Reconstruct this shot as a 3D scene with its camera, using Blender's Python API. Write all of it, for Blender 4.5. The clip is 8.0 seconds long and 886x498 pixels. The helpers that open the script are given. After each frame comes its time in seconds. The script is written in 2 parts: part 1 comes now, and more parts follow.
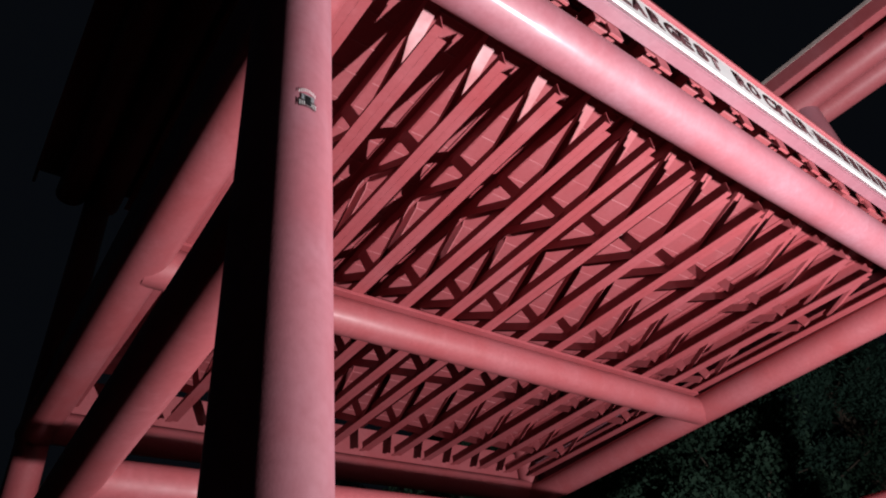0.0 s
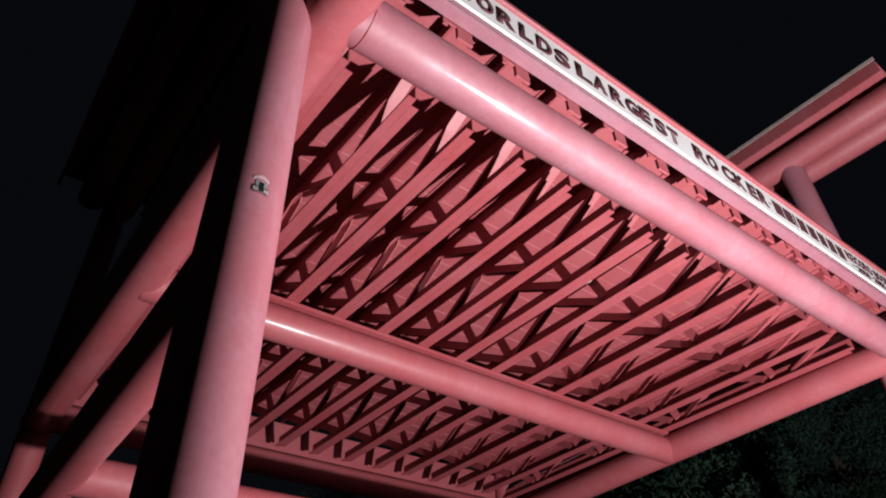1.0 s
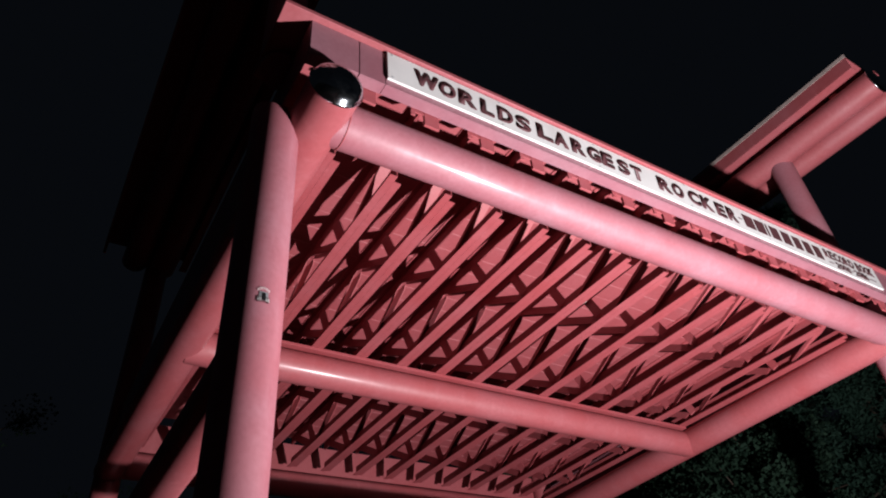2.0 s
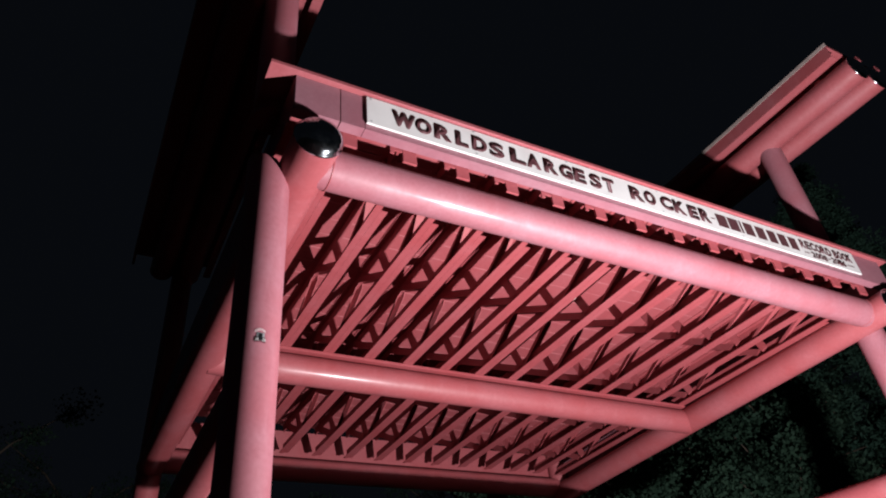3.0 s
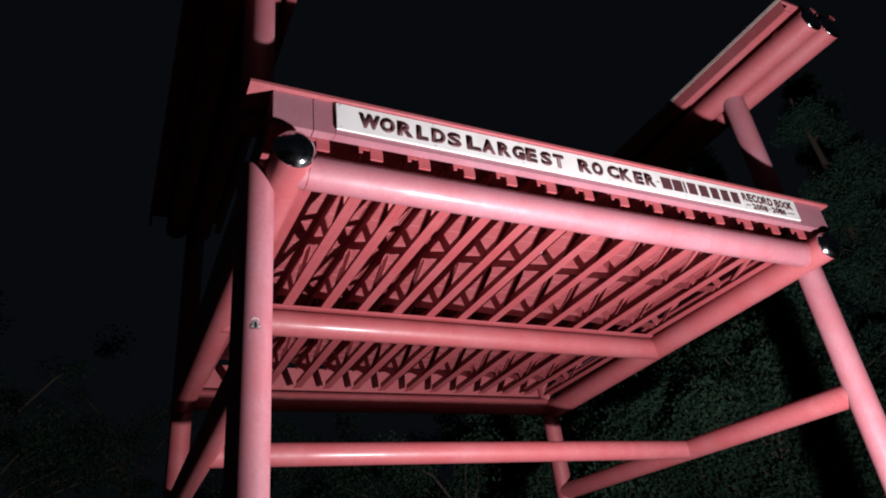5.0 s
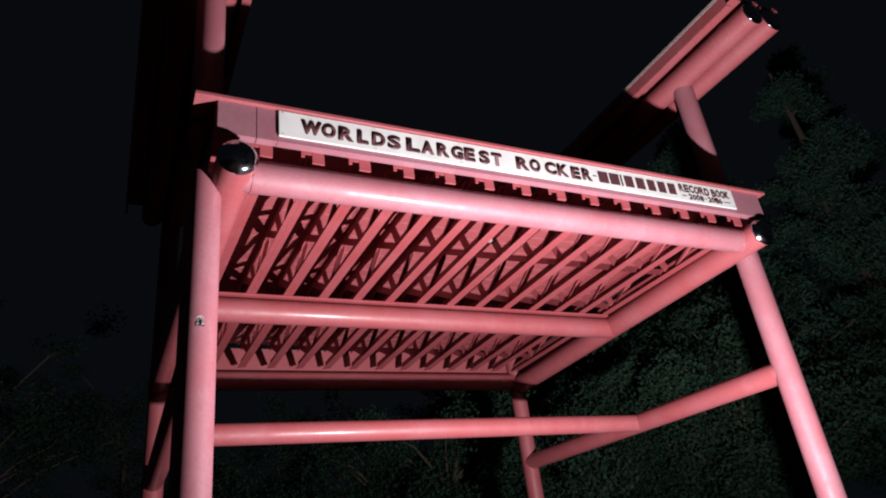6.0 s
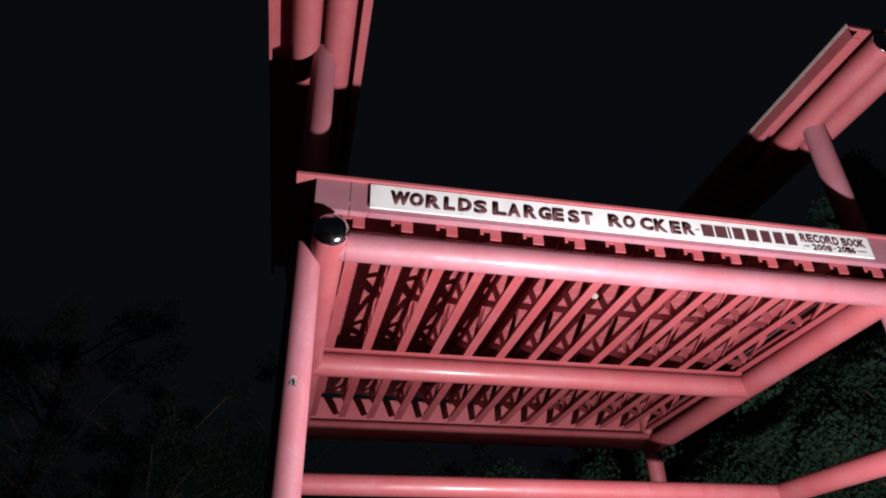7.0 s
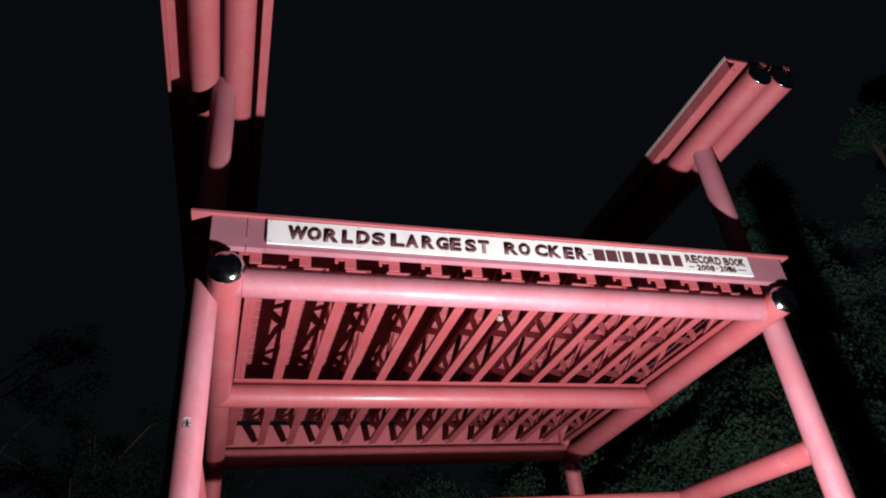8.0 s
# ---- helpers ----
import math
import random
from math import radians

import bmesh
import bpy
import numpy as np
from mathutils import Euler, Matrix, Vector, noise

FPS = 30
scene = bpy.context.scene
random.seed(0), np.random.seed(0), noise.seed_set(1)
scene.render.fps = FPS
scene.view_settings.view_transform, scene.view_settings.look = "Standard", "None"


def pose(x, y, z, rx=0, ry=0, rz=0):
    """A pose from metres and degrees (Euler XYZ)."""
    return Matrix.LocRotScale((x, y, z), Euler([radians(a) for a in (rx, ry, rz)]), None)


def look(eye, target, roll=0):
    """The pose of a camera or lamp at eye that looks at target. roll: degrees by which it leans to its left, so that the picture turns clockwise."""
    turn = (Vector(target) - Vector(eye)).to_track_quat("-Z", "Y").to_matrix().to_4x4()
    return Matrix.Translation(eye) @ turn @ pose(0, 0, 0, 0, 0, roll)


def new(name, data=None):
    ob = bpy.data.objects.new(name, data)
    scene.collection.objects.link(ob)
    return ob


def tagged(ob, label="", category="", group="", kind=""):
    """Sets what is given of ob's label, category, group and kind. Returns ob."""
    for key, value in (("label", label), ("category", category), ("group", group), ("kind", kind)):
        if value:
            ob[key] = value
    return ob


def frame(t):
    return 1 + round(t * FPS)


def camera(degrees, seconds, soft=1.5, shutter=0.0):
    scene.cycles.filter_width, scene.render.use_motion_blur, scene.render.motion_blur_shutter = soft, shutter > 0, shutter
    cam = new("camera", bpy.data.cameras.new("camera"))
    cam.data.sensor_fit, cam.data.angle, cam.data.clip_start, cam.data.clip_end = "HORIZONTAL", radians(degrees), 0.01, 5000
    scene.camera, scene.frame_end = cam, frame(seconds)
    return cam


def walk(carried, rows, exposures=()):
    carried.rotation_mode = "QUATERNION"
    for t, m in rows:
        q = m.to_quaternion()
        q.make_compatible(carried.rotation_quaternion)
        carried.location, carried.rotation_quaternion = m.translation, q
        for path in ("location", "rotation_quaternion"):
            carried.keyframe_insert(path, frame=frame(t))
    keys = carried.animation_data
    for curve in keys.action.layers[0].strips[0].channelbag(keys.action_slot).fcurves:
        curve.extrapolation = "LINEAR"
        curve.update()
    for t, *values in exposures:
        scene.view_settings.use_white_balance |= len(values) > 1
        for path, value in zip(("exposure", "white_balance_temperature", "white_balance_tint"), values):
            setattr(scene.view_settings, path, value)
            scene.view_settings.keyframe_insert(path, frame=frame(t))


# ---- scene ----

# ---- camera and walk ----
cam = camera(67.2, 8.0, soft=2.0)
WALK = [
    (0, (-3.523, -0.966, 1.502), (-2.484, 0.246, 2.707), -7.6),
    (0.5, (-3.555, -1.159, 1.488), (-2.499, 0.031, 2.701), -8.2),
    (1, (-3.519, -1.496, 1.419), (-2.54, -0.26, 2.649), -2.0),
    (1.5, (-3.626, -1.846, 1.365), (-2.711, -0.574, 2.609), -4.3),
    (3, (-3.656, -2.8, 1.32), (-2.819, -1.409, 2.488), -6.2),
    (3.5, (-3.697, -3.061, 1.291), (-2.962, -1.571, 2.405), -7.5),
    (4, (-3.687, -3.309, 1.306), (-2.999, -1.744, 2.345), -3.9),
    (4.5, (-3.744, -3.509, 1.295), (-2.964, -1.962, 2.295), -5.6),
    (6, (-3.467, -4.364, 1.221), (-2.618, -2.781, 2.1), -7.6),
    (6.5, (-3.202, -4.598, 1.209), (-2.532, -2.949, 2.121), -5.2),
    (7, (-2.931, -4.766, 1.222), (-2.549, -3.096, 2.254), -1.5),
    (7.5, (-2.797, -4.918, 1.264), (-2.33, -3.259, 2.28), -5.6),
    (8, (-2.619, -5.063, 1.301), (-2.065, -3.45, 2.347), -6.1),
]
walk(cam, [(t, look(eye, target, roll)) for t, eye, target, roll in WALK],
     exposures=[(0, -0.18), (4, 0.0), (8, 0.12)])

# ---- night sky and the one floodlight at the foot of the chair ----
world = bpy.data.worlds.new("night")
scene.world = world
world.use_nodes = True
wb = world.node_tree.nodes["Background"]
wb.inputs[0].default_value = (0.55, 0.70, 1.0, 1)
wb.inputs[1].default_value = 0.0042

def floodlight(place, aim, watts, tint):
    data = bpy.data.lights.new("floodlight", "SPOT")
    data.energy, data.color = watts, tint
    data.spot_size, data.spot_blend, data.shadow_soft_size = radians(170), 0.7, 0.06
    ob = new("floodlight_lamp", data)
    ob.matrix_world = look(place, aim)
    tagged(ob, "white floodlight shining up from the ground", "light")


floodlight((0.12, -1.95, 0.65), (0.4, -0.8, 4.3), 3050, (1.0, 0.965, 1.0))


# ---- materials ----
class Nodes:
    """A node material with short ways to make its nodes."""

    def __init__(self, name, rough=0.5, metal=0.0):
        self.mat = bpy.data.materials.new(name)
        self.mat.use_nodes = True
        self.tree = self.mat.node_tree
        self.bsdf = self.tree.nodes["Principled BSDF"]
        self.bsdf.inputs["Roughness"].default_value = rough
        self.bsdf.inputs["Metallic"].default_value = metal
        self.coord = self.tree.nodes.new("ShaderNodeNewGeometry").outputs["Position"]

    def link(self, a, b):
        self.tree.links.new(a, b)

    def noise(self, scale, detail=3.0, stretch=(1, 1, 1), rough=0.55):
        m = self.tree.nodes.new("ShaderNodeMapping")
        m.inputs["Scale"].default_value = stretch
        self.link(self.coord, m.inputs["Vector"])
        n = self.tree.nodes.new("ShaderNodeTexNoise")
        n.inputs["Scale"].default_value, n.inputs["Detail"].default_value, n.inputs["Roughness"].default_value = scale, detail, rough
        self.link(m.outputs[0], n.inputs["Vector"])
        return n.outputs["Fac"]

    def ramp(self, fac, lo, hi, a=(0, 0, 0), b=(1, 1, 1)):
        r = self.tree.nodes.new("ShaderNodeValToRGB")
        e = r.color_ramp.elements
        e[0].position, e[1].position = lo, hi
        e[0].color, e[1].color = (*a, 1), (*b, 1)
        self.link(fac, r.inputs[0])
        return r.outputs[0]

    def mix(self, fac, a, b, mode="MIX"):
        m = self.tree.nodes.new("ShaderNodeMix")
        m.data_type, m.blend_type = "RGBA", mode
        for sock, v in ((m.inputs[0], fac), (m.inputs[6], a), (m.inputs[7], b)):
            if isinstance(v, (int, float)):
                sock.default_value = v
            elif isinstance(v, tuple):
                sock.default_value = (*v, 1)
            else:
                self.link(v, sock)
        return m.outputs[2]

    def random(self):
        return self.tree.nodes.new("ShaderNodeObjectInfo").outputs["Random"]

    def color(self, c):
        if isinstance(c, tuple):
            self.bsdf.inputs["Base Color"].default_value = (*c, 1)
        else:
            self.link(c, self.bsdf.inputs["Base Color"])

    def bump(self, fac, strength, distance=0.01):
        b = self.tree.nodes.new("ShaderNodeBump")
        b.inputs["Strength"].default_value, b.inputs["Distance"].default_value = strength, distance
        self.link(fac, b.inputs["Height"])
        self.link(b.outputs[0], self.bsdf.inputs["Normal"])


def red_paint(name, base, chalk, rough, spec=0.5, coat=0.0):
    """Red gloss paint gone chalky, with soft blotches, drips and a faint orange peel."""
    n = Nodes(name, rough)
    base, chalk = tuple(v * 0.8 for v in base), tuple(v * 0.8 for v in chalk)
    blotch = n.ramp(n.noise(2.2, 5), 0.35, 0.75)
    fine = n.ramp(n.noise(38, 4), 0.35, 0.8)
    drip = n.ramp(n.noise(9, 3, (1.6, 1.6, 0.22)), 0.56, 0.74)
    c = n.mix(blotch, base, chalk)
    c = n.mix(n.mix(0.5, fine, (0, 0, 0)), c, tuple(v * 0.78 for v in base))
    c = n.mix(n.mix(0.82, drip, (0, 0, 0)), c, tuple(min(1, v * 1.25 + 0.02) for v in chalk))
    n.color(c)
    r = n.ramp(n.noise(6, 4), 0.3, 0.75, (rough - 0.09,) * 3, (rough + 0.12,) * 3)
    n.link(r, n.bsdf.inputs["Roughness"])
    n.bsdf.inputs["Specular IOR Level"].default_value = spec
    n.bsdf.inputs["Coat Weight"].default_value = coat
    n.bsdf.inputs["Coat Roughness"].default_value = 0.2
    n.bump(n.noise(150, 3), 0.08, 0.003)
    return n.mat


PAINT = red_paint("red_pipe_paint", (0.345, 0.072, 0.08), (0.365, 0.105, 0.12), 0.52, 0.42, 0.18)
# paler, pinker red for the front rail, front legs and arm posts
PALE_PAINT = red_paint("faded_pipe_paint", (0.35, 0.105, 0.128), (0.37, 0.165, 0.20), 0.56, 0.5, 0.18)
STEEL_PAINT = red_paint("red_joist_paint", (0.34, 0.062, 0.07), (0.355, 0.085, 0.098), 0.5)
DECK_PAINT = red_paint("red_deck_paint", (0.335, 0.066, 0.075), (0.35, 0.088, 0.10), 0.55)
FASCIA_PAINT = red_paint("faded_fascia_paint", (0.31, 0.115, 0.145), (0.325, 0.155, 0.185), 0.5)


def chrome():
    n = Nodes("chrome", 0.15, 1.0)
    n.color(n.mix(n.ramp(n.noise(14, 4), 0.4, 0.8), (0.62, 0.66, 0.70), (0.36, 0.38, 0.40)))
    n.link(n.ramp(n.noise(30, 4), 0.3, 0.8, (0.10,) * 3, (0.20,) * 3), n.bsdf.inputs["Roughness"])
    return n.mat


def plain(name, a, b, rough, scale, bump=0.15, metal=0.0):
    n = Nodes(name, rough, metal)
    n.color(n.mix(n.ramp(n.noise(scale, 5), 0.35, 0.72), a, b))
    n.bump(n.noise(scale * 6, 4), bump, 0.005)
    return n.mat


CHROME = chrome()
SIGN_WHITE = plain("sign_white", (0.60, 0.585, 0.575), (0.52, 0.50, 0.49), 0.5, 5, 0.05)
LETTER = plain("letter_paint", (0.055, 0.016, 0.02), (0.09, 0.03, 0.034), 0.6, 30, 0.1)
BOARD_EDGE = plain("grey_weathered_edge", (0.34, 0.27, 0.25), (0.24, 0.19, 0.17), 0.8, 20)
BLACK = plain("black_print", (0.012, 0.012, 0.013), (0.02, 0.02, 0.022), 0.5, 60, 0.02)
WHITE = plain("white_print", (0.78, 0.77, 0.75), (0.66, 0.65, 0.64), 0.5, 60, 0.02)
GREY = plain("grey_foil", (0.34, 0.35, 0.36), (0.22, 0.23, 0.24), 0.4, 90, 0.05)
NEST = plain("pale_paper_nest", (0.34, 0.27, 0.25), (0.20, 0.15, 0.14), 0.9, 40, 0.5)
# deck seams: the glint on their edges is put into a paler colour
SEAM_GLINT = plain("worn_seam", (0.38, 0.14, 0.15), (0.29, 0.066, 0.075), 0.55, 4, 0.2)
BARK = plain("bark", (0.10, 0.075, 0.055), (0.05, 0.038, 0.03), 0.9, 12, 0.7)
GRAVEL = plain("gravel_ground", (0.20, 0.18, 0.155), (0.10, 0.10, 0.075), 0.95, 9, 0.6)


def leaf_material(name, a, b):
    n = Nodes(name, 0.75)
    n.bsdf.inputs["Specular IOR Level"].default_value = 0.2
    isle = n.tree.nodes.new("ShaderNodeNewGeometry").outputs["Random Per Island"]
    n.color(n.mix(n.ramp(n.noise(0.7, 2), 0.35, 0.65), n.mix(isle, a, b), n.mix(isle, b, tuple(v * 0.6 for v in a))))
    glow = n.tree.nodes.new("ShaderNodeBsdfTranslucent")
    both = n.tree.nodes.new("ShaderNodeMixShader")
    both.inputs[0].default_value = 0.5
    n.link(n.bsdf.inputs["Base Color"].links[0].from_socket, glow.inputs["Color"])
    n.link(n.bsdf.outputs[0], both.inputs[1])
    n.link(glow.outputs[0], both.inputs[2])
    n.link(both.outputs[0], n.tree.nodes["Material Output"].inputs["Surface"])
    return n.mat


LEAF_BROAD = leaf_material("broad_leaves", (0.034, 0.076, 0.052), (0.044, 0.088, 0.054))
LEAF_CEDAR = leaf_material("cedar_needles", (0.062, 0.14, 0.105), (0.078, 0.16, 0.112))


# ---- ways to build ----
def part(name, bm, material, parent=None, label=""):
    me = bpy.data.meshes.new(name)
    bm.to_mesh(me)
    bm.free()
    me.materials.append(material)
    ob = new(name, me)
    ob.parent = parent
    return tagged(ob, label)


def sub(name, me, parent, place=(0, 0, 0)):
    """One more object on a mesh that is already there."""
    ob = new(name, me)
    ob.parent = parent
    ob.location = place
    return ob


def thing(name, label, category, place=(0, 0, 0), group="", kind=""):
    ob = new(name)
    ob.location = place
    ob.empty_display_size = 0.1
    return tagged(ob, label, category, group, kind)


def add_tube(bm, a, b, r0, r1=None, seg=36, caps=True):
    """A pipe from a to b, with sharp rims."""
    a, b = Vector(a), Vector(b)
    r1 = r0 if r1 is None else r1
    q = (b - a).to_track_quat("Z", "Y").to_matrix()
    rings = []
    for p, r in ((a, r0), (b, r1)):
        rings.append([bm.verts.new(p + q @ Vector((r * math.cos(k * math.tau / seg), r * math.sin(k * math.tau / seg), 0))) for k in range(seg)])
    for k in range(seg):
        f = bm.faces.new((rings[0][k], rings[0][(k + 1) % seg], rings[1][(k + 1) % seg], rings[1][k]))
        f.smooth = True
    if caps:
        for ring in (rings[0][::-1], rings[1]):
            f = bm.faces.new(ring)
            for e in f.edges:
                e.smooth = False
    return bm


def tube(a, b, r, seg=36):
    return add_tube(bmesh.new(), a, b, r, seg=seg)


def add_box(bm, lo, hi, bevel=0.0):
    lo, hi = Vector(lo), Vector(hi)
    m = Matrix.LocRotScale((lo + hi) / 2, None, hi - lo)
    made = bmesh.ops.create_cube(bm, size=1, matrix=m)
    if bevel:
        edges = list({e for v in made["verts"] for e in v.link_edges})
        bmesh.ops.bevel(bm, geom=edges, offset=bevel, segments=2, affect="EDGES", profile=0.6)
    return bm


def box(lo, hi, bevel=0.0):
    return add_box(bmesh.new(), lo, hi, bevel)


def bar(bm, a, b, w, h):
    """A flat bar of section w (across x) by h from a to b in a y-z plane."""
    a, b = Vector(a), Vector(b)
    d = (b - a).normalized()
    up = Vector((1, 0, 0)).cross(d)
    ring = [[bm.verts.new(p + Vector((sx * w / 2, 0, 0)) + up * (sz * h / 2)) for sx, sz in ((-1, -1), (1, -1), (1, 1), (-1, 1))] for p in (a, b)]
    for k in range(4):
        bm.faces.new((ring[0][k], ring[0][(k + 1) % 4], ring[1][(k + 1) % 4], ring[1][k]))
    bm.faces.new(ring[0][::-1])
    bm.faces.new(ring[1])
    return bm


def dome(centre, r, bulge, towards):
    """A shallow hub-cap dome with a rolled rim."""
    bm = bmesh.new()
    q = Vector(towards).to_track_quat("Z", "Y").to_matrix()
    profile = [(1.03, -0.05), (1.05, 0.0), (1.03, 0.035)]
    profile += [(math.cos(a), 0.035 + bulge / r * math.sin(a)) for a in (0.12, 0.35, 0.6, 0.85, 1.1, 1.35)]
    seg, rings = 36, []
    for pr, ph in profile:
        rings.append([bm.verts.new(Vector(centre) + q @ Vector((r * pr * math.cos(k * math.tau / seg), r * pr * math.sin(k * math.tau / seg), r * ph))) for k in range(seg)])
    for lo, hi in zip(rings, rings[1:]):
        for k in range(seg):
            bm.faces.new((lo[k], lo[(k + 1) % seg], hi[(k + 1) % seg], hi[k])).smooth = True
    bm.faces.new(rings[-1]).smooth = True
    return bm


def weld(centre, r, axis, tilt_bulge=0.0, seg=40, bead=0.012):
    """A lumpy weld bead round a pipe; tilt_bulge lifts it where it climbs over the pipe it meets."""
    bm = bmesh.new()
    q = Vector(axis).to_track_quat("Z", "Y").to_matrix()
    rings = []
    for k in range(seg):
        a = k * math.tau / seg
        lift = tilt_bulge * math.cos(2 * a)
        b = bead * random.uniform(0.8, 1.25)
        ring = []
        for j in range(6):
            c = j * math.tau / 6
            rr = r + b * math.cos(c)
            ring.append(bm.verts.new(Vector(centre) + q @ Vector((rr * math.cos(a), rr * math.sin(a), lift + b * math.sin(c)))))
        rings.append(ring)
    for k in range(seg):
        for j in range(6):
            bm.faces.new((rings[k][j], rings[(k + 1) % seg][j], rings[(k + 1) % seg][(j + 1) % 6], rings[k][(j + 1) % 6])).smooth = True
    return bm


# ---- ground ----
bm = bmesh.new()
bmesh.ops.create_grid(bm, x_segments=24, y_segments=24, size=400)
ground = part("ground", bm, GRAVEL)
tagged(ground, "dark gravel and grass ground at night", "ground", kind="structure")

# ---- the giant rocking chair ----
SIDE_Z, SIDE_R = 4.18, 0.145
LEG_Y, LEG_R = 0.28, 0.13
FRONT_Y, FRONT_Z, FRONT_R = 0.13, 4.192, 0.134
MID_Y, MID_Z, MID_R = 2.63, 4.088, 0.137
BACK_Y, BACK_Z = 5.32, 4.10
STR_Y, STR_Z, STR_R = 2.62, 2.75, 0.11
DECK_Z = 4.625
LEG_X = {-1: -2.985, 1: 2.925}


def rail_x(s, y):
    """The side rails stand a little wider apart at the back."""
    return s * (2.785 + (0.022 if s < 0 else 0.008) * (y + 0.1)) - 0.015


def rail_z(y):
    return SIDE_Z - 0.03 * y


def coped_leg(s):
    """A front leg whose top is cut to the curve of the side rail."""
    x, seg, bm = LEG_X[s], 48, bmesh.new()
    low, high = [], []
    for k in range(seg):
        px, py = x + LEG_R * math.cos(k * math.tau / seg), LEG_Y + LEG_R * math.sin(k * math.tau / seg)
        d = abs(px - rail_x(s, LEG_Y))
        z = SIDE_Z - math.sqrt(SIDE_R ** 2 - d * d) if d < SIDE_R else SIDE_Z + 0.45 * (d - SIDE_R)
        low.append(bm.verts.new((px, py, 0)))
        high.append(bm.verts.new((px, py, z)))
    for k in range(seg):
        bm.faces.new((low[k], low[(k + 1) % seg], high[(k + 1) % seg], high[k])).smooth = True
    for f in (bm.faces.new(low[::-1]), bm.faces.new(high)):
        for e in f.edges:
            e.smooth = False
    return bm


chair = thing("rocking_chair", "giant red-painted steel pipe rocking chair standing on gravel", "chair")
part("front_rail", tube((rail_x(-1, 0), FRONT_Y, FRONT_Z), (rail_x(1, 0), FRONT_Y, FRONT_Z), FRONT_R, 48), PALE_PAINT, chair)
part("middle_rail", tube((rail_x(-1, MID_Y) + 0.02, MID_Y, MID_Z), (rail_x(1, MID_Y) - 0.02, MID_Y, MID_Z), MID_R, 40), PAINT, chair)
part("back_rail", tube((rail_x(-1, BACK_Y), BACK_Y, BACK_Z), (rail_x(1, BACK_Y), BACK_Y, BACK_Z), MID_R, 32), PAINT, chair)
for s in (-1, 1):
    rail = part("side_rail", tube((rail_x(s, -0.12), -0.12, rail_z(-0.12)), (rail_x(s, BACK_Y), BACK_Y, rail_z(BACK_Y)), SIDE_R, 48), PAINT, chair)
    part("end_cap", dome((rail_x(s, -0.12), -0.12, SIDE_Z), SIDE_R, 0.075, (0, -1, 0)), CHROME, rail, "dented chrome end cap")
    part("front_leg", coped_leg(s), PALE_PAINT, chair)
    part("back_leg", tube((rail_x(s, BACK_Y), BACK_Y, 0), (rail_x(s, BACK_Y), BACK_Y, 6.9), 0.13, 32), PAINT, chair)
    part("side_stretcher", tube((LEG_X[s], LEG_Y, STR_Z), (rail_x(s, BACK_Y), BACK_Y, STR_Z), 0.12, 32), PAINT, chair)
    part("arm_post", tube((s * 2.93 - 0.06, 0.3, DECK_Z + 0.03), (s * 2.93 - 0.06, 0.3, 6.63), 0.125, 36), PALE_PAINT, chair)
    part("weld_bead", weld((rail_x(s, FRONT_Y) - s * SIDE_R, FRONT_Y, FRONT_Z), FRONT_R, (1, 0, 0), bead=0.004), PAINT, rail)
part("cross_stretcher", tube((LEG_X[-1], STR_Y, STR_Z), (LEG_X[1], STR_Y, STR_Z), STR_R, 32), PAINT, chair)
# bearing angle along the top of the middle rail
part("bearing_angle", box((-2.70, MID_Y - 0.11, MID_Z + 0.138), (2.70, MID_Y + 0.05, MID_Z + 0.164), 0.003), STEEL_PAINT, chair)

# arms: two pipes side by side under a flat board
ARM_Z = 6.64
for s in (-1, 1):
    lo, hi = s * 3.0 - 0.565, s * 3.0 + (0.34 if s > 0 else 0.43)
    arm = part("arm_top", box((lo, -0.93, ARM_Z + 0.19), (hi, BACK_Y, ARM_Z + 0.225), 0.004), PAINT, chair)
    part("board_edge", box((lo - 0.004, -0.94, ARM_Z + 0.185), (lo + 0.004, BACK_Y, ARM_Z + 0.23)), BOARD_EDGE, arm, "bare weathered grey edge strip")
    inner, outer = (lo, hi) if s > 0 else (hi, lo)
    for edge, turn, w in ((inner, s, 0.09), (outer, -s, 0.03)):
        bm = box((min(edge, edge + turn * 0.012), -0.93, ARM_Z + 0.032), (max(edge, edge + turn * 0.012), BACK_Y, ARM_Z + 0.189), 0.003)
        add_box(bm, (min(edge, edge + turn * w), -0.93, ARM_Z + 0.02), (max(edge, edge + turn * w), BACK_Y, ARM_Z + 0.031), 0.003)
        part("board_flange", bm, PAINT, arm)
    for x in (2.84, 3.17):
        part("arm_pipe", tube((s * x - 0.02, -0.95, ARM_Z), (s * x - 0.02, BACK_Y, ARM_Z), 0.145, 40), PAINT, arm)
        part("pipe_cap", dome((s * x - 0.02, -0.95, ARM_Z), 0.145, 0.04, (0, -1, 0)), CHROME, arm, "chrome pipe end cap")
        part("cap_tab", box((s * x + 0.03, -0.985, ARM_Z + 0.13), (s * x + 0.10, -0.925, ARM_Z + 0.18), 0.004), PAINT, arm)
        for y in (-0.6, 1.4, 3.4):
            part("pipe_cleat", box((s * x - 0.07, y, ARM_Z + 0.12), (s * x + 0.03, y + 0.08, ARM_Z + 0.189), 0.004), STEEL_PAINT, arm)

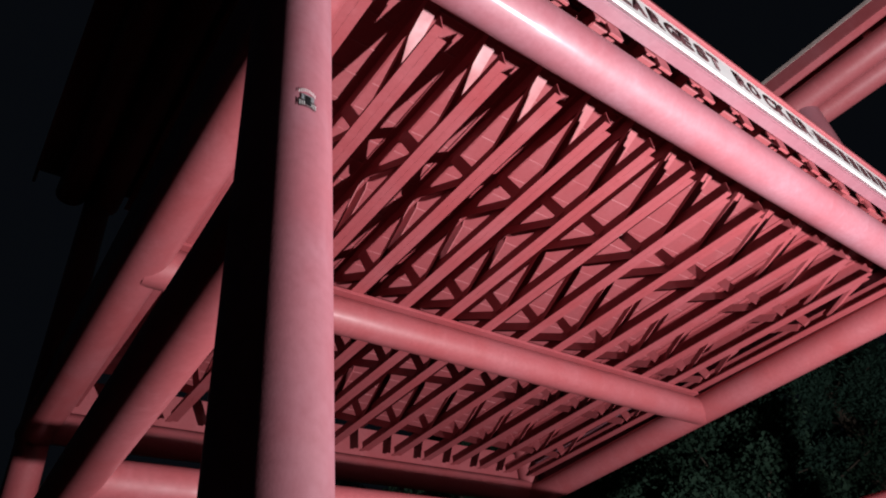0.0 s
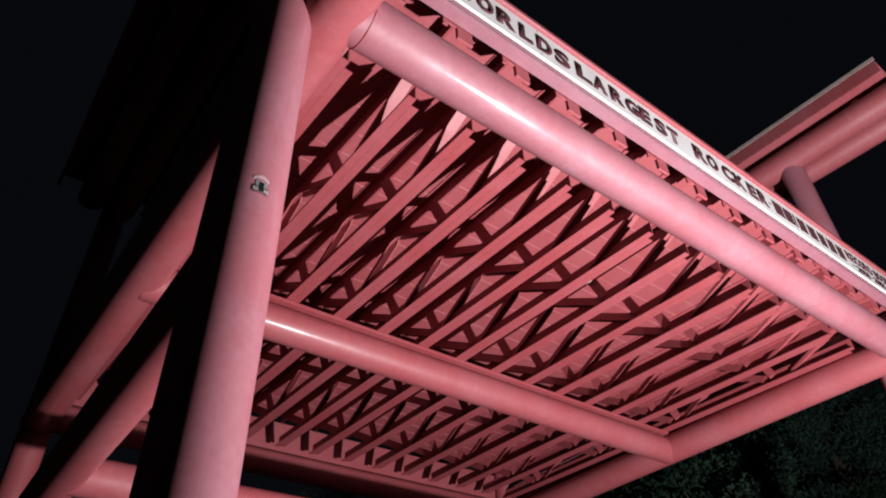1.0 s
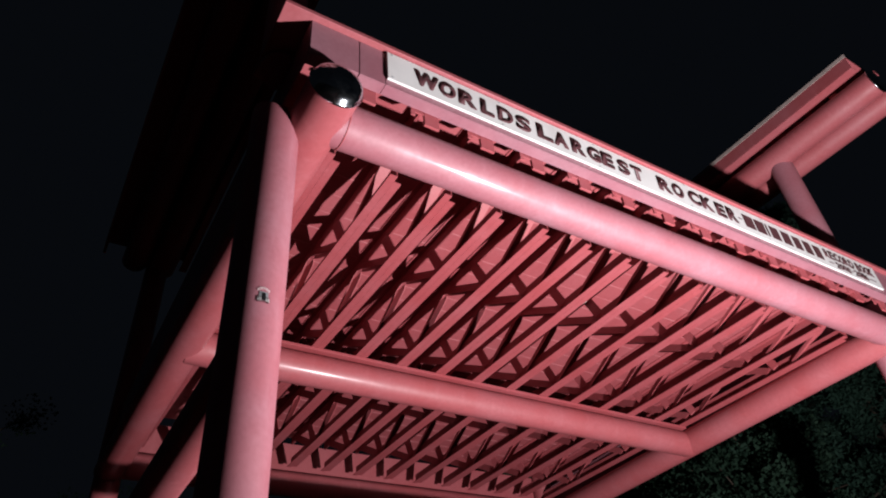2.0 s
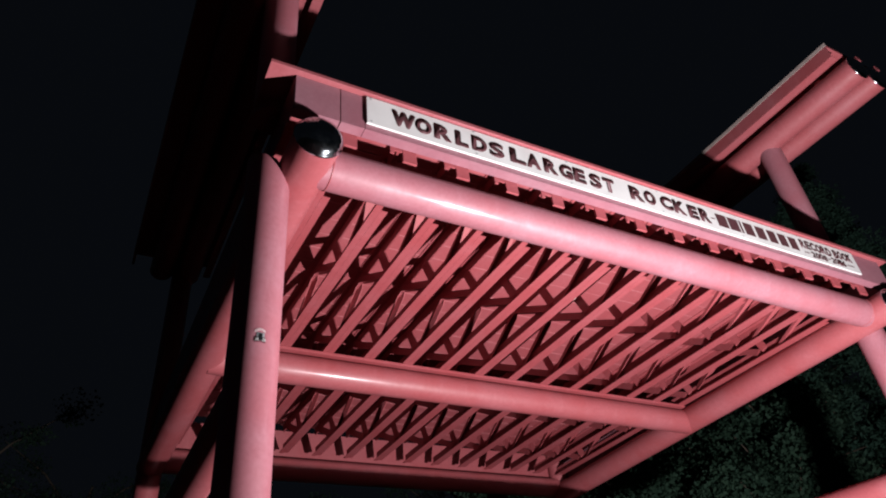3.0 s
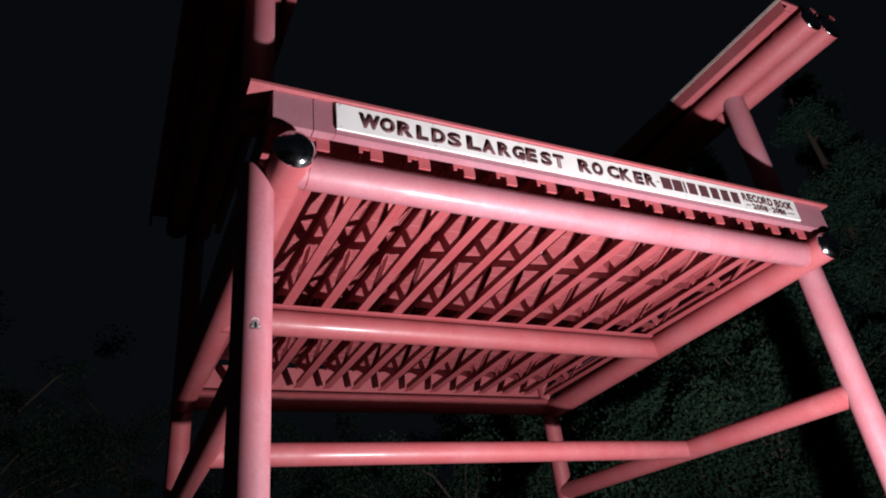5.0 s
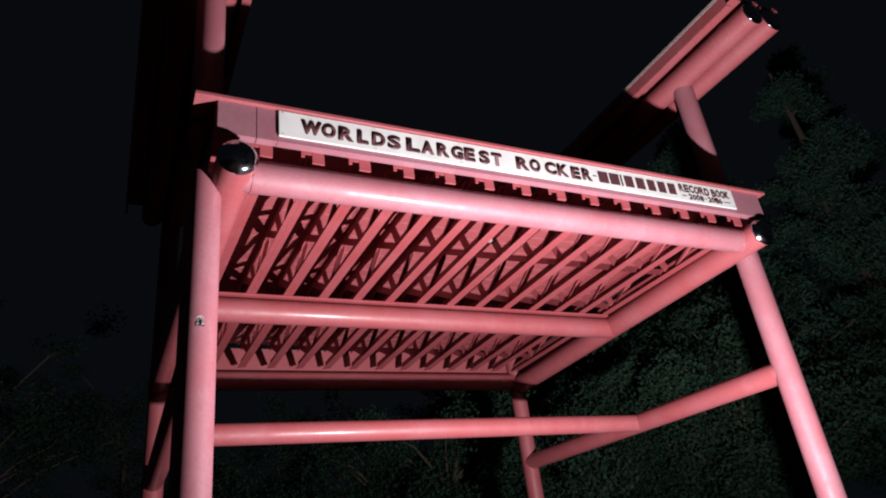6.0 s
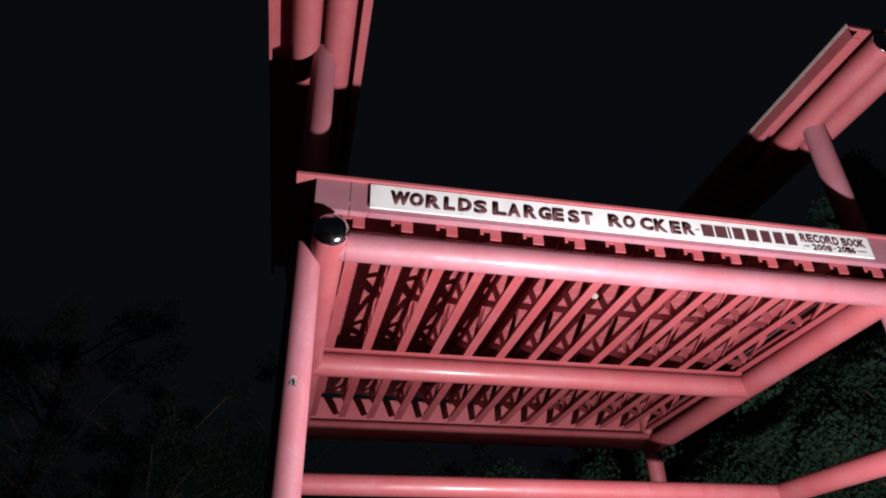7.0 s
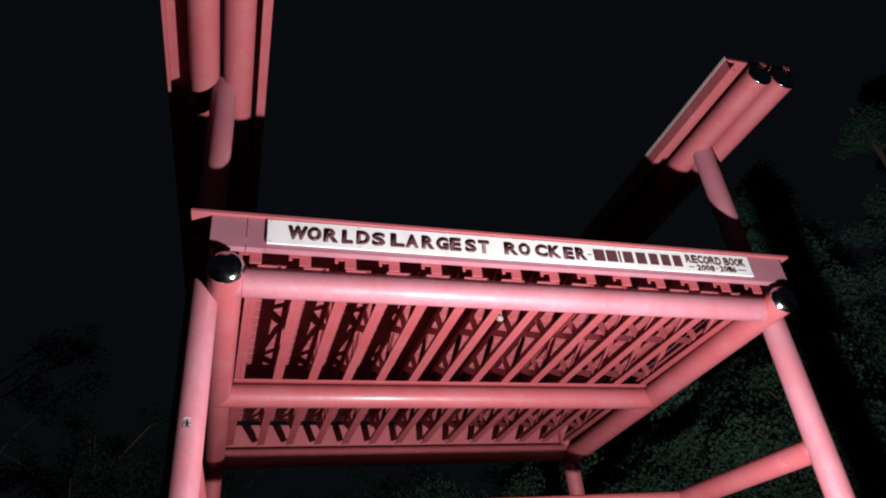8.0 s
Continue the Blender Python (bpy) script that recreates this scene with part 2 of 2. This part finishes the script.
# seat edge: top plate, fascia plates with a bottom flange, dark end returns
part("top_plate", box((-3.12, -0.135, 4.70), (3.05, 0.42, 4.73), 0.004), PAINT, chair)
for lo, hi in ((-2.95, -2.663), (-2.657, -2.50), (-2.497, 2.515), (2.518, 2.95)):
    bm = box((lo, -0.095, 4.40), (hi, -0.085, 4.699), 0.002)
    add_box(bm, (lo, -0.084, 4.40), (hi, -0.018, 4.412), 0.002)
    part("fascia_plate", bm, FASCIA_PAINT, chair)
for s in (-1, 1):
    bm = box((s * 2.95 - 0.006, -0.083, 4.41), (s * 2.95 + 0.006, 0.45, 4.69), 0.002)
    add_box(bm, (s * 2.95 - 0.006, 0.452, 4.19), (s * 2.95 + 0.006, BACK_Y, 4.69), 0.002)
    part("end_return", bm, FASCIA_PAINT, chair)

# plate that closes the seat at the back
part("back_plate", box((-2.94, 5.40, 4.22), (2.94, 5.415, 4.62), 0.002), DECK_PAINT, chair)

# open-web joists, two bays of fourteen
JOIST_X = [-2.57] + [-2.155 + 0.395 * k for k in range(13)]
FAN = 0.011  # the joists spread a little towards the back


def angle_bar(x, side, y0, y1, z, up, w=0.05, h=0.062, t=0.007):
    """An L-section bar along y: a flat leg out to one side and a leg up or down at x."""
    bm = bmesh.new()
    prof = [(0, 0), (side * w, 0), (side * w, up * t), (side * t, up * t), (side * t, up * h), (0, up * h)]
    ends = [[bm.verts.new((x + px, y, z + pz)) for px, pz in prof] for y in (y0, y1)]
    for k in range(6):
        bm.faces.new((ends[0][k], ends[0][(k + 1) % 6], ends[1][(k + 1) % 6], ends[1][k]))
    bm.faces.new(ends[0][::-1])
    bm.faces.new(ends[1])
    bmesh.ops.recalc_face_normals(bm, faces=bm.faces[:])
    return bm


CHORD_Z = 4.255


def web_bar(a, b):
    """A crimped angle: two flat legs that meet in a ridge, pinched where they end."""
    a, b = Vector(a), Vector(b)
    d = (b - a).normalized()
    up = Vector((1, 0, 0)).cross(d)
    if up.z > 0:
        up = -up
    bm, rings = bmesh.new(), []
    for f, wide, deep in ((0.0, 0.014, 0.036), (0.12, 0.032, 0.036), (0.88, 0.032, 0.036), (1.0, 0.014, 0.036)):
        p = a.lerp(b, f)
        prof = ((-wide, deep), (-0.006, -deep), (0.006, -deep), (wide, deep), (wide - 0.008, deep), (0.0, -deep + 0.014), (-wide + 0.008, deep))
        rings.append([bm.verts.new(p + Vector((x, 0, 0)) + up * h) for x, h in prof])
    for lo, hi in zip(rings, rings[1:]):
        for k in range(7):
            bm.faces.new((lo[k], lo[(k + 1) % 7], hi[(k + 1) % 7], hi[k]))
    bm.faces.new(rings[0][::-1])
    bm.faces.new(rings[-1])
    bmesh.ops.recalc_face_normals(bm, faces=bm.faces[:])
    return bm


def joist(y0, y1):
    """One open-web joist from the front rail to the back rail: paired angles above and below, flat web bars, bearing shoes."""
    top = DECK_Z - 0.002
    first = part("joist", angle_bar(-0.001, -1, y0, y1, top, -1, 0.05, 0.09), STEEL_PAINT, chair)
    part("top_angle", angle_bar(0.001, 1, y0, y1, top, -1, 0.05, 0.09), STEEL_PAINT, first)
    c0, c1 = y0 + 0.40, y1 - 0.02
    part("bottom_angle", angle_bar(-0.0005, -1, c0, c1, CHORD_Z, 1, 0.052, 0.11), STEEL_PAINT, first)
    part("bottom_angle", angle_bar(0.0005, 1, c0 + 0.05, c1 - 0.03, CHORD_Z, 1, 0.052, 0.11), STEEL_PAINT, first)
    nodes = [1.16, 2.30, 3.42, 4.52]
    zl, zt = CHORD_Z + 0.04, top - 0.05
    ends = [0.50, 1.73, 2.86, 3.97, 5.08]
    for k, yn in enumerate(nodes):
        for ya, yb in ((yn - 0.03, ends[k]), (yn, yn + 0.13), (yn + 0.05, ends[k + 1]))[0 if k else 1:]:
            part("web_bar", web_bar((0, ya, zl), (0, yb, zt)), STEEL_PAINT, first)
    bm = box((-0.036, 0.30, zt - 0.006), (0.036, 0.42, zt + 0.03), 0.003)
    part("end_web", bar(bm, (0, 0.36, zt), (0, 0.98, zl - 0.01), 0.072, 0.03), STEEL_PAINT, first)
    part("bearing_shoe", box((-0.05, y0 - 0.016, 4.30), (0.05, y0 + 0.002, DECK_Z - 0.004), 0.002), STEEL_PAINT, first)
    part("shoe_clip", box((-0.14, y0 - 0.014, 4.375), (-0.05, y0 - 0.004, 4.405), 0.002), STEEL_PAINT, first)
    part("shoe_clip", box((-0.14, y0 - 0.014, 4.345), (-0.11, y0 - 0.004, 4.375), 0.002), STEEL_PAINT, first)
    return first


first = joist(0.0, 5.22)
first.location.x, first.rotation_euler.z = JOIST_X[0], -math.atan(FAN * JOIST_X[0])
for x in JOIST_X[1:]:
    ob = sub("joist", first.data, chair, (x, 0, 0))
    ob.rotation_euler.z = -math.atan(FAN * x)
    for kid in list(first.children):
        sub(kid.name.split(".")[0], kid.data, ob)

# ---- the sign on the seat's front edge ----
sign = thing("sign_board", "long white painted sign with dark maroon hand lettering", "sign", (0.01, -0.097, 4.447))
part("panel", box((-2.50, -0.016, 0), (2.50, 0, 0.243), 0.002), SIGN_WHITE, sign)
for x in (-2.47, -1.7, -0.9, 0.0, 0.9, 1.7, 2.47):
    for z in (0.018, 0.226):
        part("screw", tube((x, -0.019, z), (x, -0.0165, z), 0.006, 10), GREY, sign)


def glyph(ch, x0, x1, z0, z1, bold):
    """One hand-painted capital, fitted into its slot on the panel."""
    cu = bpy.data.curves.new("letter", "FONT")
    cu.body, cu.size, cu.offset, cu.extrude, cu.resolution_u = ch, 1.0, bold, 0.0, 4
    ob = new("letter", cu)
    me = bpy.data.meshes.new_from_object(ob.evaluated_get(bpy.context.evaluated_depsgraph_get()))
    bpy.data.objects.remove(ob)
    co = np.array([v.co[:] for v in me.vertices])
    lo, hi = co.min(0), co.max(0)
    for v in me.vertices:
        u = (v.co.x - lo[0]) / max(hi[0] - lo[0], 1e-6)
        w = (v.co.y - lo[1]) / max(hi[1] - lo[1], 1e-6)
        z = z0 + (z1 - z0) * w
        v.co = (x0 + (x1 - x0) * u + 0.05 * (z - z0), -0.0185, z)
    me.materials.append(LETTER)
    bm = bmesh.new()
    bm.from_mesh(me)
    geo = bmesh.ops.extrude_face_region(bm, geom=bm.faces[:])
    for v in geo["geom"]:
        if isinstance(v, bmesh.types.BMVert):
            v.co.y += 0.002
    # thicken the brush strokes
    t = 0.048 * (z1 - z0)
    whole = bm.verts[:] + bm.edges[:] + bm.faces[:]
    for k, (dx, dz) in enumerate(((2.0, 0.0), (1.0, 0.9), (1.0, -0.9))):
        more = bmesh.ops.duplicate(bm, geom=whole)["geom"]
        bmesh.ops.translate(bm, vec=(dx * t, -0.0003 * (k + 1), dz * t), verts=[v for v in more if isinstance(v, bmesh.types.BMVert)])
    bm.to_mesh(me)
    bm.free()
    ob = new("letter", me)
    ob.parent = sign
    return ob


def lettering(text, slots, z0, z1, bold=0.035):
    """Hand-painted capitals, each with its left and right edge on the panel."""
    for c, (a, b) in zip(text, slots):
        j = random.uniform(-0.004, 0.004)
        glyph(c, a - 0.02 * (z1 - z0), b - 0.09 * (z1 - z0), z0 + j, z1 + j, bold)


def dash(x0, x1, z, h):
    part("dash", box((x0, -0.0185, z - h), (x1, -0.0165, z + h)), LETTER, sign)


def evenly(a, b, n):
    return [(a + (b - a) * k / n, a + (b - a) * (k + 0.93) / n) for k in range(n)]


lettering("WORLDS", ((-2.33, -2.16), (-2.16, -2.04), (-2.02, -1.89), (-1.86, -1.76), (-1.73, -1.61), (-1.59, -1.47)), 0.052, 0.186)
lettering("LARGEST", ((-1.42, -1.29), (-1.28, -1.16), (-1.13, -1.01), (-0.99, -0.87), (-0.86, -0.75), (-0.71, -0.60), (-0.58, -0.47)), 0.052, 0.186)
lettering("ROCKER", ((-0.32, -0.18), (-0.17, -0.05), (-0.00, 0.13), (0.14, 0.27), (0.30, 0.41), (0.43, 0.55)), 0.054, 0.186)
# a trade name: letter-sized upright bars in its place
for a, b in ((0.63, 0.77), (0.77, 0.91), (0.91, 0.95), (0.96, 1.09), (1.11, 1.24), (1.26, 1.38), (1.40, 1.52), (1.54, 1.66)):
    part("letter_bar", box((a + 0.004, -0.0185, 0.056), (b - 0.012, -0.0165, 0.188), 0.0008), LETTER, sign)
lettering("RECORD", evenly(1.70, 2.14, 6), 0.112, 0.200, 0.014)
lettering("BOOK", evenly(2.17, 2.44, 4), 0.112, 0.200, 0.014)
lettering("2008", evenly(1.81, 2.03, 4), 0.030, 0.092, 0.014)
lettering("2016", evenly(2.09, 2.30, 4), 0.030, 0.092, 0.014)
for x0, x1, z in ((0.566, 0.610, 0.12), (1.719, 1.781, 0.062), (2.045, 2.073, 0.062), (2.321, 2.422, 0.062)):
    dash(x0, x1, z, 0.0045)

# ---- a sticker on the front leg, a nest under the seat ----
sticker = thing("sticker", "small black and white sticker on the pipe leg", "sticker", (LEG_X[-1], LEG_Y, 2.985))


def curved_patch(a0, a1, z0, z1, r, seg=6):
    bm = bmesh.new()
    rows = [[bm.verts.new((rr * math.sin(a0 + (a1 - a0) * k / seg), -rr * math.cos(a0 + (a1 - a0) * k / seg), z)) for k in range(seg + 1)] for rr, z in ((r, z0), (r, z1))]
    for k in range(seg):
        bm.faces.new((rows[0][k], rows[0][k + 1], rows[1][k + 1], rows[1][k]))
    return bm


def sticker_piece(name, a0, a1, z0, z1, lift, mat):
    bm = curved_patch(a0, a1, z0, z1, LEG_R + lift, 4)
    bmesh.ops.solidify(bm, geom=bm.faces[:], thickness=0.0006)
    part(name, bm, mat, sticker)


sticker_piece("backing", -0.14, 0.16, -0.012, 0.014, 0.002, GREY)
sticker_piece("emblem", -0.05, 0.07, -0.030, 0.008, 0.0035, BLACK)
for k in range(9):
    a = -0.20 + k * 0.045
    drop = 0.010 * (1 - ((k - 4) / 4) ** 2)
    sticker_piece("stripe", a, a + 0.022, 0.014 + drop, 0.028 + drop, 0.003, WHITE)
    sticker_piece("stripe", a, a + 0.028, -0.042 + drop * 0.3, -0.010, 0.003, BLACK)
    sticker_piece("stripe", a + 0.023, a + 0.042, -0.034 + drop * 0.3, -0.016, 0.003, WHITE)

bm = bmesh.new()
bmesh.ops.create_icosphere(bm, subdivisions=3, radius=0.042)
for v in bm.verts:
    v.co *= 1 + 0.35 * noise.noise(v.co * 38)
    v.co.z *= 0.75
bmesh.ops.create_cone(bm, segments=10, radius1=0.012, radius2=0.022, depth=0.075, matrix=pose(0.012, 0, 0.058))
nest = part("wasp_nest", bm, NEST)
nest.location = (0.155, 1.27, 4.525)
tagged(nest, "small pale papery wasp nest under the steel deck", "nest")


# ---- trees behind ----
def leaf_cloud(centres, radii, count, size, rng, drop=0.0, long=1.7):
    """Many small leaf blades scattered round clump centres."""
    pick = rng.integers(0, len(centres), count)
    d = rng.normal(size=(count, 3))
    d /= np.linalg.norm(d, axis=1)[:, None]
    r = radii[pick] * rng.random(count) ** 0.45
    p = centres[pick] + d * r[:, None] * np.array([1, 1, 0.72])
    p[:, 2] -= drop * rng.random(count)
    a = rng.normal(size=(count, 3)) + np.array([0, 0, -drop])
    a /= np.linalg.norm(a, axis=1)[:, None]
    b = np.cross(a, rng.normal(size=(count, 3)))
    b /= np.linalg.norm(b, axis=1)[:, None]
    s = size * rng.uniform(0.6, 1.3, count)[:, None]
    quad = np.stack([p - a * s * long / 2, p + b * s / 2, p + a * s * long / 2, p - b * s / 2], 1)
    me = bpy.data.meshes.new("crown")
    me.from_pydata(quad.reshape(-1, 3).tolist(), [], np.arange(count * 4).reshape(-1, 4).tolist())
    return me


def tree(name, label, x, y, h, spread, seed, mat, cedar=False, leaves=9000):
    rng = np.random.default_rng(seed)
    root = thing(name, label, "tree", (x, y, 0))
    bm = bmesh.new()
    pts = [Vector((0, 0, -0.1))]
    for k in range(1, 7):
        pts.append(Vector((rng.normal() * 0.12 * k ** 0.5, rng.normal() * 0.12 * k ** 0.5, h * (0.92 if cedar else 0.75) * k / 6)))
    for k in range(6):
        add_tube(bm, pts[k], pts[k + 1], 0.022 * h * (1 - k / 7), 0.022 * h * (1 - (k + 1) / 7), 10, False)
    part("trunk", bm, BARK, root)
    centres, radii = [], []
    for k in range(84 if cedar else 34):
        f = rng.uniform(0.12, 0.98) if cedar else rng.uniform(0.2, 0.95)
        seg = min(int(f * 6), 5)
        base = pts[seg].lerp(pts[seg + 1], f * 6 - seg)
        ang = rng.uniform(0, math.tau)
        reach = spread * ((1.05 - f) * rng.uniform(0.6, 1.1) if cedar else rng.uniform(0.35, 1.0) * (1.15 - 0.6 * abs(f - 0.5)))
        rise = reach * (rng.uniform(0.0, 0.5) if cedar else rng.uniform(0.3, 0.9))
        tip = base + Vector((math.cos(ang) * reach, math.sin(ang) * reach, rise))
        mid = base.lerp(tip, 0.5) + Vector((0, 0, 0.1 * reach))
        bm = bmesh.new()
        add_tube(bm, base, mid, 0.05, 0.032, 6, False)
        add_tube(bm, mid, tip, 0.032, 0.01, 6, False)
        part("branch", bm, BARK, root)
        for u in (0.5, 0.72, 0.9, 1.04):
            c = mid.lerp(tip, (u - 0.5) * 2) if u > 0.5 else mid
            centres.append((c.x + rng.normal() * 0.18, c.y + rng.normal() * 0.18, c.z + rng.normal() * 0.15))
            radii.append(rng.uniform(0.3, 0.6) * (1.1 if cedar else 1.25))
    me = leaf_cloud(np.array(centres), np.array(radii), leaves, 0.055 if cedar else 0.062, rng, 0.12, 2.6 if cedar else 1.6)
    me.materials.append(mat)
    crown = new("crown", me)
    crown.parent = root
    return root


TREES = [  # x, y, height, spread, cedar, leaves
    (7.6, 8.6, 8.6, 3.2, False, 60000), (12.2, 8.0, 13.6, 3.8, True, 90000), (5.0, 12.5, 7.6, 3.2, False, 40000),
    (1.8, 18.5, 8.0, 3.4, False, 20000), (17.0, 12.5, 18.5, 4.2, True, 60000), (-3.0, 24.0, 12.5, 3.8, False, 16000),
    (11.5, 14.5, 12.5, 3.8, False, 40000), (-11.0, 20.0, 15.5, 4.2, False, 24000), (6.0, 8.2, 5.2, 2.4, False, 36000),
    (-17.0, 21.0, 16.0, 4.2, False, 20000), (15.4, 6.0, 16.0, 4.0, True, 80000), (3.6, 14.5, 5.5, 2.6, False, 24000),
    (8.8, 6.0, 6.6, 2.6, False, 50000), (-7.0, 18.0, 11.0, 3.8, False, 24000), (0.0, 17.0, 5.0, 2.6, False, 16000),
    (8.0, 17.0, 11.0, 3.4, False, 24000), (9.6, 9.6, 9.6, 3.4, False, 60000), (15.0, 10.0, 16.5, 4.0, True, 70000),
    (22.0, 9.0, 22.0, 5.4, True, 80000), (10.6, 6.6, 8.6, 3.0, False, 44000),
]
for k, (x, y, h, spread, cedar, leaves) in enumerate(TREES):
    tree("cedar_tree" if cedar else "leafy_tree",
         "dark green cedar tree dimly lit at night" if cedar else "broad green leafy tree dimly lit at night",
         x, y, h, spread, 40 + k, LEAF_CEDAR if cedar else LEAF_BROAD, cedar, leaves)

# ---- seat deck, strip by strip ----
strip = 0.196
deck = part("deck_strip", box((-2.943, 0.0005, DECK_Z), (2.943, strip - 0.0005, DECK_Z + 0.06)), DECK_PAINT, chair)
deck.location.y = 0.105
# folded lip, coloured lighter in places to stand for the lamp's glint
lip = part("seam_lip", box((-2.94, 0.002, DECK_Z - 0.004), (2.94, 0.008, DECK_Z), 0.001), SEAM_GLINT, deck, "folded seam with its bright glint painted pale")
for k in range(1, 26):
    ob = sub("deck_strip", deck.data, chair, (0, 0.105 + k * strip, 0))
    sub("seam_lip", lip.data, ob)
